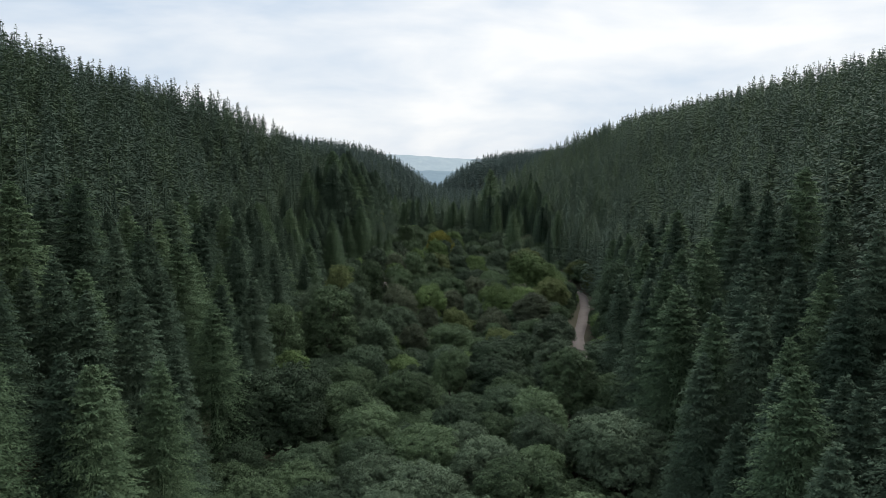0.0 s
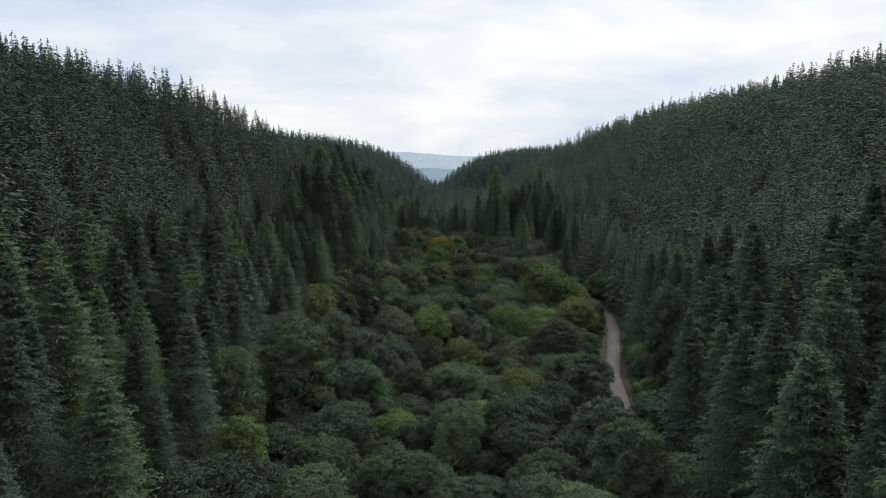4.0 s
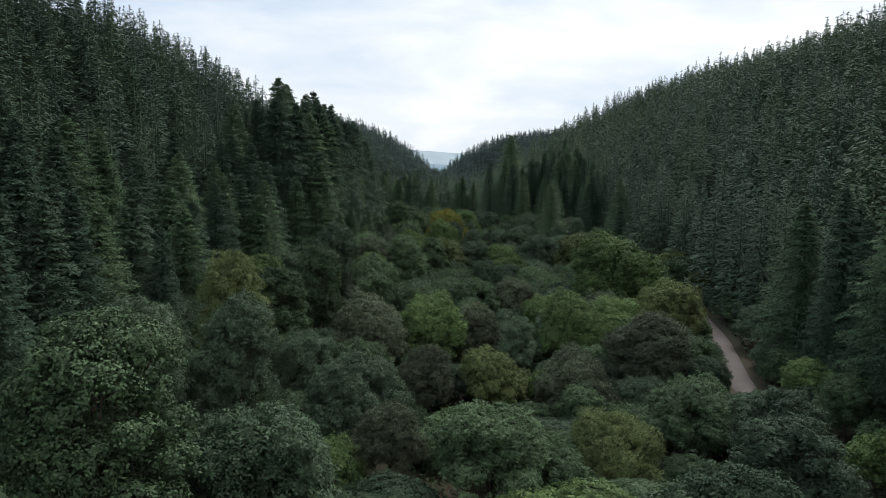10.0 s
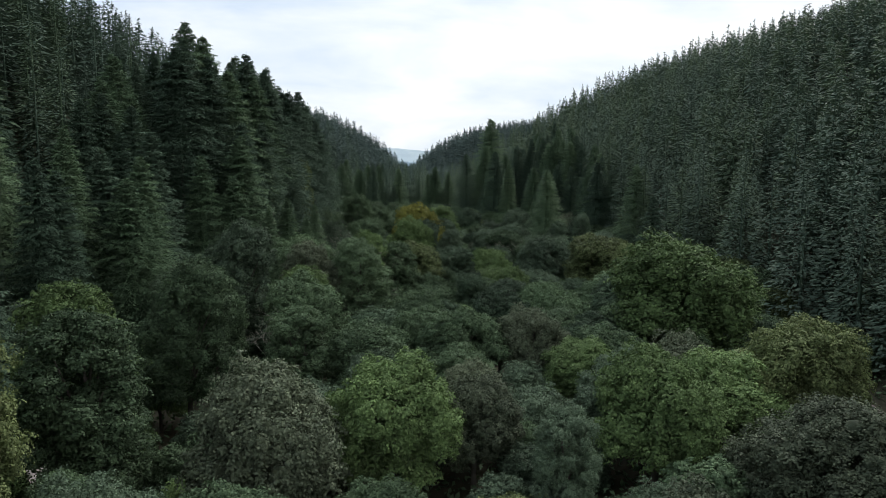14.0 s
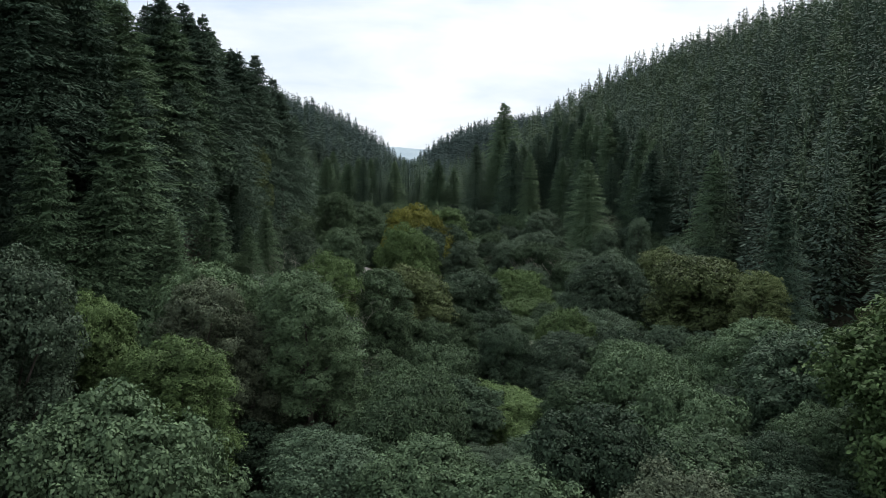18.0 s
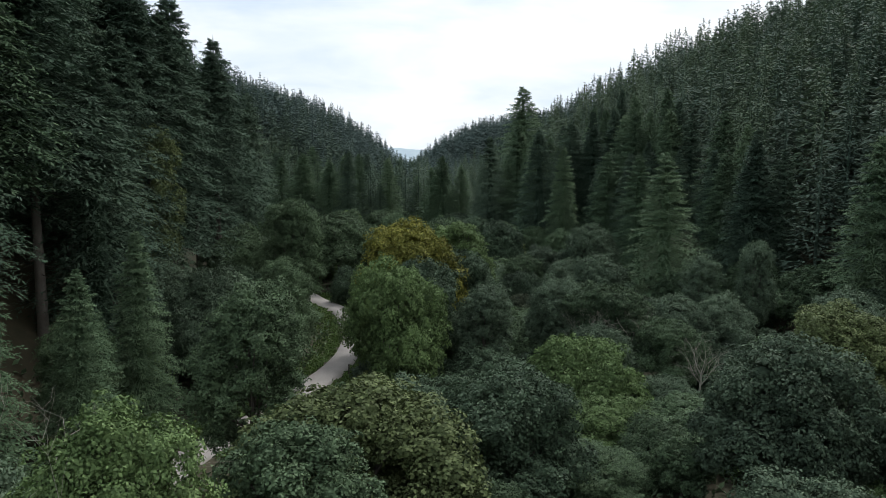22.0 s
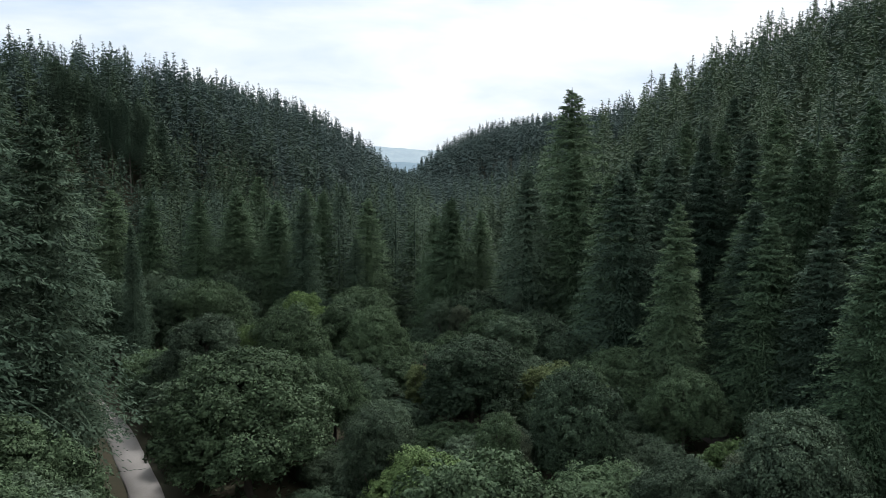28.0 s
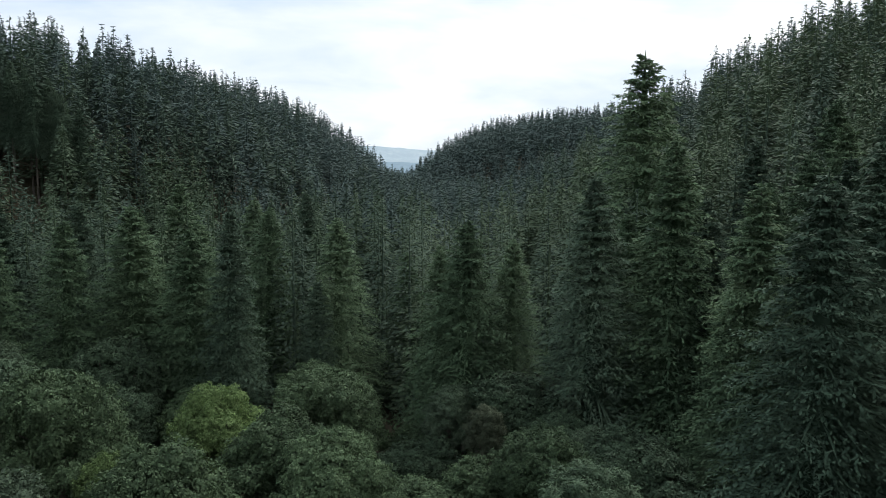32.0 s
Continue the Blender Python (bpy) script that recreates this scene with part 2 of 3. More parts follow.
def broadleaf_shape(seed, lobes_n, spread, per_area, leaf=0.20, clump=25, base=6.2, swell=4.3, wrap=1.55):
    """A crown about 10 m across and a trunk with limbs, 12 m high in all, or lower with another base and swell."""
    rng = np.random.default_rng(seed)
    lobes = []
    lean = rng.normal(size=2) * 0.5
    for i in range(lobes_n):
        a = i * 2.39996 + rng.uniform(-0.35, 0.35)
        up = 1 - (i + 0.5) / lobes_n * wrap
        flat = math.sqrt(max(0.0, 1 - up * up))
        far = rng.uniform(0.72, 1.08) * (1 + 0.14 * math.sin(a * 2 + seed))
        r = rng.uniform(1.15, 2.25) * (24 / lobes_n) ** 0.4
        c = np.array((math.cos(a) * flat * 3.7 * spread * far + lean[0] * up, math.sin(a) * flat * 3.7 * spread * far + lean[1] * up,
                      base + up * swell * (0.8 + 0.2 * far)))
        lobes.append((c, np.array((r, r, r * rng.uniform(0.72, 0.95)))))
    lobes.append((np.array((0, 0, base)), np.array((2.7 * spread, 2.7 * spread, swell * 0.74))))
    v, f = crown_cloud(rng, lobes, per_area, leaf, clump)
    t = base / 6.2
    wood = [tube([(0, 0, -0.6), (0.1, 0.05, 1.5 * t), (0.05, 0.2, 4.0 * t), (0.2, 0.1, 7.5 * t)], [0.34, 0.25, 0.2, 0.08], 7)]
    for c, r in lobes[::2]:
        z0 = rng.uniform(2.4, 5.0) * t
        mid = np.array((c[0] * 0.45, c[1] * 0.45, z0 + (c[2] - z0) * 0.6))
        wood.append(tube([(0.08, 0.15, z0), mid, c], [0.13, 0.09, 0.03], 5))
    return v, f, wood


def broadleaf_meshes(seed, lobes_n, spread, per_area, **kw):
    v, f, wood = broadleaf_shape(seed, lobes_n, spread, per_area, **kw)
    wv, wf = joined(wood)
    return quads_mesh("broadleaf_crown", v, f, [LEAVES]), quads_mesh("broadleaf_trunk", wv, wf, [BARK])


BROAD = [broadleaf_meshes(11, 30, 1.00, 2.3), broadleaf_meshes(12, 24, 0.92, 2.3),
         broadleaf_meshes(13, 38, 1.08, 2.3), broadleaf_meshes(14, 27, 1.00, 2.4),
         broadleaf_meshes(15, 33, 0.96, 2.7, leaf=0.17), broadleaf_meshes(16, 32, 1.04, 2.2)]
# low, domed willows and thorns, leafy to the ground, 7 m high
LOW = [broadleaf_meshes(17, 26, 1.0, 2.3, base=2.0, swell=3.4), broadleaf_meshes(18, 22, 1.0, 2.5, leaf=0.18, base=2.0, swell=3.4)]
# tall trees with the crown on a long trunk, 18.6 m high
TALL = [broadleaf_meshes(19, 40, 1.0, 2.1, base=10.4, swell=6.6, wrap=1.8), broadleaf_meshes(20, 34, 0.95, 2.2, leaf=0.18, base=10.4, swell=6.6, wrap=1.8)]
BUSH = []
for seed in (21, 22, 23):
    v, f, wood = broadleaf_shape(seed, 15, 1.1, 1.6, leaf=0.36, clump=16)
    wv, wf = joined(wood)
    BUSH.append((quads_mesh("shrub_crown", v, f, [LEAVES]), quads_mesh("shrub_stems", wv, wf, [BARK])))

LOOK = {
    "green": "mid-green broadleaf tree with a dense rounded crown",
    "dark": "dark green broadleaf tree with a dense rounded crown",
    "bright": "bright yellowish-green broadleaf tree with a leafy crown",
    "grey": "pale grey-green broadleaf tree with a fine-leaved crown",
    "olive": "olive broadleaf tree beginning to turn brown",
    "brown": "dull brownish broadleaf tree with a thinning crown",
    "yellow": "broadleaf tree with an autumn yellow crown",
}
rnd = random.Random(5)
planted, tops = [], []
SHAPES_OF = {"green": (0, 2, 3), "dark": (0, 5), "bright": (1, 3), "grey": (4, 2), "olive": (2, 5), "brown": (4, 1), "yellow": (2,)}


def coloured(ob, colour):
    ob.color = (*colour, 1)
    return ob


def broadleaf(x, y, top, radius, kind="green", shape=None, low=False, young=False):
    """One broadleaf tree on the ground at x, y, with its top at that height and a crown of that radius."""
    z = float(land(x, y))
    pool = BUSH if low else BROAD
    if low:
        shape = ("green", "dark", "bright", "grey", "olive", "brown", "yellow").index(kind) % 3
    elif shape not in SHAPES_OF[kind]:
        shape = rnd.choice(SHAPES_OF[kind])
    squat = not low and top - z < 1.8 * radius
    lofty = not low and top - z > 2.9 * radius
    crown, trunk = rnd.choice(LOW) if squat else rnd.choice(TALL) if lofty else pool[shape]
    ob = new("shrub" if low else "young_tree" if young else "broadleaf_tree")
    label = LOOK[kind].replace("broadleaf tree", "low shrub") if low else LOOK[kind].replace("broadleaf tree", "young tree") if young else LOOK[kind]
    tagged(ob, label + ("" if low else " in the valley"), "shrub" if low else "tree",
           "valley shrubs" if low else "young valley trees" if young else "valley trees")
    part("trunk", trunk, ob)
    coloured(part("crown", crown, ob), LEAF[kind])
    s = radius / 5.0
    ob.matrix_basis = pose(x, y, z - 0.1, 0, 0, rnd.uniform(0, 360)) @ Matrix.Diagonal((s, s * rnd.uniform(0.92, 1.08), max(top - z, 2) / (7.0 if squat else 18.6 if lofty else 11.6), 1))
    planted.append((x, y, radius))
    tops.append((x, y, radius, top))
    return ob


# ---- conifers ----
def conifer_shape(seed, high, reach, bare, whorls, arms, twigs, droop, needles=6, thin=0.15, longest=1.7, full=0.80):
    """Whorls of drooping branches, each a rib with side twigs along it, and needle sprays on those, round a straight stem."""
    rng = np.random.default_rng(seed)
    vs = []
    z0 = bare * high
    gap = (high - z0) / whorls
    for i in range(whorls):
        u = min(max((i + rng.uniform(-0.3, 0.3)) / whorls, 0), 0.985)
        z = z0 + (high - 0.3 - z0) * u
        r = reach * min((1 - u) ** full, 1.36 * (1 - u) + 0.01) * (0.72 + 0.28 * min(1, u * 6)) + 0.10
        turn = rng.uniform(0, 6.3)
        for k in range(arms):
            th = turn + 2 * math.pi * (k + rng.uniform(-0.3, 0.3)) / arms
            ln = r * rng.uniform(0.66, 1.18)
            out = np.array((math.cos(th), math.sin(th), 0.0))
            side = np.array((-math.sin(th), math.cos(th), 0.0))
            a = np.array((0, 0, min(z + rng.uniform(-0.5, 0.5) * gap, high - 0.35)))
            pitch = 0.70 * u ** 5 - droop * (1 - u ** 2) + rng.uniform(-0.12, 0.12)
            tip = a + out * ln + np.array((0, 0, ln * pitch))
            w = ln * 0.012
            m = (a + tip) / 2 + np.array((0, 0, 0.05 * ln))
            vs.append(np.stack([a, m + side * w, tip, m - side * w]))
            n = 2 * twigs
            f = np.repeat(0.12 + 0.86 * (np.arange(twigs) + rng.uniform(0.1, 0.9, twigs)) / twigs, 2)[:, None]
            sgn = np.tile((-1.0, 1.0), twigs)[:, None]
            root = a + (tip - a) * f + np.array((0, 0, ln * 0.05)) * np.sin(f * 3.14)
            tl = np.minimum(ln * (0.50 - 0.34 * f), longest) * rng.uniform(0.6, 1.3, (n, 1)) + 0.12
            way = out * rng.uniform(0.45, 0.95, (n, 1)) + side * sgn * 0.75 + np.array((0, 0, 1.0)) * rng.uniform(-0.6, 0.05, (n, 1))
            # short needle sprays along each side twig
            f2 = ((np.arange(needles)[None, :, None] + rng.random((n, needles, 1))) / needles)
            root = root[:, None, :] + way[:, None, :] * (tl[:, None, :] * f2)
            swing = np.cross(way, (0, 0, 1.0))[:, None, :] * rng.choice((-1.0, 1.0), (n, needles, 1))
            way = way[:, None, :] * 0.75 + swing * rng.uniform(0.1, 0.8, (n, needles, 1)) + np.array((0, 0, 1.0)) * rng.uniform(-0.55, 0.25, (n, needles, 1))
            tl = (0.20 + 0.26 * rng.random((n, needles, 1))) * np.minimum(1, 0.5 + ln * 0.3)
            root, way, tl = root.reshape(-1, 3), way.reshape(-1, 3), tl.reshape(-1, 1)
            flat = np.cross(way, (0, 0, 1.0)) + np.array((0, 0, 1.0)) * rng.uniform(-0.8, 0.8, (len(way), 1))
            flat /= np.linalg.norm(flat, axis=1, keepdims=True)
            end = root + way * tl
            mid = root + (end - root) * 0.45 - np.array((0, 0, 0.06)) * tl
            w = tl * thin + 0.012
            vs.append(np.stack([root, mid + flat * w, end, mid - flat * w], 1).reshape(-1, 3))
    top = np.array((0, 0, high))
    foot, waist = top - np.array((0, 0, 1.3)), top - np.array((0, 0, 0.8))
    for way in (np.array((0.07, 0, 0)), np.array((0, 0.07, 0))):
        vs.append(np.stack([foot, waist + way, top, waist - way]))
    v = np.concatenate(vs)
    return v, np.arange(len(v)).reshape(-1, 4)


def cone_inside(high, reach, bare, sides, wide):
    """The dense shaded middle of a crown, a rough cone."""
    ring = [(0.02 + bare, 0.45), (bare + 0.08, 1.0), (bare + (1 - bare) * 0.5, 0.62), (bare + (1 - bare) * 0.8, 0.28), (0.955, 0.03)]
    return tube([(0, 0, high * a) for a, b in ring], [reach * wide * b for a, b in ring], sides)


def conifer_meshes(seed, high, reach, bare, whorls=36, arms=6, twigs=6, droop=0.36):
    v, f = joined([conifer_shape(seed, high, reach, bare, whorls, arms, twigs, droop), cone_inside(high, reach, bare, 9, 0.15)])
    crown = quads_mesh("conifer_crown", v, f, [NEEDLES])
    rng = np.random.default_rng(seed + 50)
    wood = [tube([(0, 0, -1.0), (0, 0, high * 0.3), (0, 0, high * 0.96)], [0.36, 0.26, 0.04], 8)]
    for i in range(14):
        z = rng.uniform(0.08, bare + 0.06) * high
        th = rng.uniform(0, 6.3)
        wood.append(tube([(0, 0, z), (math.cos(th) * rng.uniform(0.8, 2.0), math.sin(th) * rng.uniform(0.8, 2.0), z - 0.2)], [0.04, 0.012], 4))
    wv, wf = joined(wood)
    return crown, quads_mesh("conifer_trunk", wv, wf, [BARK])


# each 28 m high
CONIFER = [conifer_meshes(31, 28, 6.6, 0.08, 40, 9, 9), conifer_meshes(32, 28, 7.4, 0.10, 38, 9, 9, 0.24),
           conifer_meshes(33, 28, 6.0, 0.05, 42, 9, 9, 0.42), conifer_meshes(34, 28, 6.2, 0.42, 30, 9, 9, 0.44),
           conifer_meshes(35, 28, 6.8, 0.22, 34, 9, 9), conifer_meshes(36, 28, 4.6, 0.03, 56, 9, 6, 1.1)]
NEEDLE_LOOK = {
    "spruce": "tall dark green spruce with drooping branches",
    "fir": "tall mid-green fir with feathery branches",
}


def conifer(x, y, high, kind="spruce", shape=None, wide=1.0):
    z = float(land(x, y))
    if shape is None:
        shape = 1 if kind == "fir" else rnd.choice((0, 2))
    crown, trunk = CONIFER[shape]
    ob = new("conifer_tree")
    tagged(ob, NEEDLE_LOOK[kind] + (" on the slope" if z > 3 else " by the valley floor"), "tree", "conifers beside the valley")
    part("trunk", trunk, ob)
    coloured(part("crown", crown, ob), NEEDLE_TONE[kind])
    s = high / 28
    ob.matrix_basis = pose(x, y, z - 0.1, rnd.uniform(-1, 1), rnd.uniform(-1, 1), rnd.uniform(0, 360)) @ Matrix.Diagonal((s * wide, s * wide, s, 1))
    planted.append((x, y, 2.6 * wide))
    return ob


def forest(name, label, spots, protos, mats):
    """A stand of conifers too many to count, as one mesh. spots: x, y, height, width factor, turn, prototype, material."""
    vs, fs, ms, base = [], [], [], 0
    spots = np.asarray(spots)
    zs = land(spots[:, 0], spots[:, 1])
    for (x, y, h, w, turn, p, m), z in zip(spots, zs):
        pv, pf = protos[int(p)]
        s = h / 28
        c, sn = math.cos(turn) * s * w, math.sin(turn) * s * w
        q = np.empty_like(pv)
        q[:, 0] = pv[:, 0] * c - pv[:, 1] * sn + x
        q[:, 1] = pv[:, 0] * sn + pv[:, 1] * c + y
        q[:, 2] = pv[:, 2] * s + z - 0.1
        vs.append(q)
        fs.append(pf + base)
        ms.append(np.full(len(pf), int(m)))
        base += len(pv)
    me = quads_mesh(name, np.concatenate(vs), np.concatenate(fs), mats, np.concatenate(ms))
    return tagged(new(name, me), label, "forest", kind="stuff")


# ---- the ground, one sheet to the horizon ----
def ground_sheet():
    near_x = np.concatenate([np.arange(-400, -100, 10.0), np.arange(-100, 101, 4.0), np.arange(110, 401, 10.0)])
    xs = np.concatenate([[-4800, -3200, -2000, -1300, -900, -650, -500], near_x, [500, 650, 900, 1300, 2000, 3200, 4800]])
    ys = np.concatenate([[-4800, -2500, -1400, -900, -600, -400], np.concatenate([np.arange(-300, 150, 12.0), np.arange(150, 640, 4.0), np.arange(640, 1150, 10.0)]), [1200, 1300, 1450, 1650, 2000, 2500, 3200, 4000, 4800]])
    gx, gy = np.meshgrid(xs, ys)
    gz = land(gx.ravel(), gy.ravel())
    v = np.stack([gx.ravel(), gy.ravel(), gz], 1)
    i = np.arange(len(xs) * len(ys)).reshape(len(ys), len(xs))
    f = np.stack([i[:-1, :-1], i[:-1, 1:], i[1:, 1:], i[1:, :-1]], -1).reshape(-1, 4)
    ob = new("ground", quads_mesh("ground", v, f, [SOIL]))
    ob.data.polygons.foreach_set("use_smooth", [True] * len(ob.data.polygons))
    return tagged(ob, "dark forest floor of soil, moss and litter", "ground", kind="structure")


ground_sheet()


def strip(name, line, width, mat, label, category, lift=0.28, step=1.5, wobble=0.08, seed=1):
    """A winding band laid on the ground along a line, three faces wide, slightly crowned."""
    rng = np.random.default_rng(seed)
    p = np.array(line, float)
    d = np.concatenate([[0], np.cumsum(np.linalg.norm(np.diff(p, axis=0), axis=1))])
    s = np.arange(0, d[-1], step)
    x, y = np.interp(s, d, p[:, 0]), np.interp(s, d, p[:, 1])
    for _ in range(6):
        x[1:-1], y[1:-1] = (x[:-2] + 2 * x[1:-1] + x[2:]) / 4, (y[:-2] + 2 * y[1:-1] + y[2:]) / 4
    tx, ty = np.gradient(x), np.gradient(y)
    n = np.hypot(tx, ty)
    nx, ny = ty / n, -tx / n
    cols = []
    for k, off in enumerate((-0.58, -0.5, 0.0, 0.5, 0.58)):
        w = width * off + (rng.normal(size=len(x)) * wobble if k in (0, 4) else 0)
        px, py = x + nx * w, y + ny * w
        cols.append(np.stack([px, py, land(x, y) + lift + 0.10 * (0.5 - abs(off)) - (0.6 if k in (0, 4) else 0)], 1))
    v = np.stack(cols, 1).reshape(-1, 3)
    i = np.arange(len(v)).reshape(-1, 5)
    f = np.stack([i[:-1, :-1], i[:-1, 1:], i[1:, 1:], i[1:, :-1]], -1).reshape(-1, 4)
    ob = new(name, quads_mesh(name, v, f, [mat]))
    return tagged(ob, label, category, kind="structure"), np.stack([x, y], 1)


TRACK_W = [(-38, 235), (-34, 258), (-30.5, 272), (-25, 310), (-19.5, 340), (-13.6, 353), (-10.6, 362), (-9.5, 372), (-9.6, 384), (-12.9, 398), (-19, 411), (-27, 428), (-36, 444), (-46, 458), (-58, 470)]
TRACK_E = [(34, 168), (36.5, 190), (39.5, 212), (44.5, 232), (51, 260), (54, 280), (53, 310), (49, 350), (42, 385), (39, 402), (37.5, 442), (26, 475), (15, 505), (10, 540), (10.8, 570), (11.5, 600), (9, 640)]
_, line_w = strip("road", TRACK_W, 3.0, GRAVEL, "pale grey gravel forest track winding between trees", "track", seed=3)
_, line_e = strip("road", TRACK_E, 3.2, SHADED_GRAVEL, "brownish gravel track along the foot of the slope, darkened as shaded", "track", seed=4)
ROADS = np.concatenate([line_w, line_e])


def road_gap(x, y):
    return float(np.min(np.hypot(ROADS[:, 0] - x, ROADS[:, 1] - y)))


# ---- far country beyond the valley's mouth ----
def far_hills(name, y, base, height, seed, mat, label):
    rng = np.random.default_rng(seed)
    xs = np.linspace(-2600, 2600, 160)
    ridge = base + height * (0.6 + 0.25 * np.sin(xs / 330 + seed) + 0.15 * np.sin(xs / 140 + 2 * seed)) + rng.normal(size=160) * 1.2
    rows = []
    for u in np.linspace(0, 1, 8):
        rows.append(np.stack([xs, np.full(160, y - 500 * (1 - u)), -30 + (ridge + 30) * u ** 0.8], 1))
    v = np.stack(rows).reshape(-1, 3)
    i = np.arange(len(v)).reshape(8, 160)
    f = np.stack([i[:-1, :-1], i[:-1, 1:], i[1:, 1:], i[1:, :-1]], -1).reshape(-1, 4)
    ob = new(name, quads_mesh(name, v, f, [mat]))
    return tagged(ob, label, "distant hills", kind="structure")


# backdrop surface that glows in its own colours, so the hills look veiled
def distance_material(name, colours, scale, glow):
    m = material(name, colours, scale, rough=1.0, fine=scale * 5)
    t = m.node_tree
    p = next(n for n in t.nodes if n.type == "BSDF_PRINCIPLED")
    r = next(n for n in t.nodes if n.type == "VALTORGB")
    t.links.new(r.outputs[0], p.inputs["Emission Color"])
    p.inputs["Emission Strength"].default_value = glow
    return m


# pale blue haze is put straight into both hill colours
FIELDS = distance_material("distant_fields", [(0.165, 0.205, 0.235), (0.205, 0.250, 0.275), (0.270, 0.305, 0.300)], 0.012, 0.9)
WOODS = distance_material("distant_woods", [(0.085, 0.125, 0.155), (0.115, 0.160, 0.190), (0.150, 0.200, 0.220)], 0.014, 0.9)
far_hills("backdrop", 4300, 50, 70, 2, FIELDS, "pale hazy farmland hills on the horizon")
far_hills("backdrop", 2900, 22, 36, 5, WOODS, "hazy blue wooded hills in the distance")


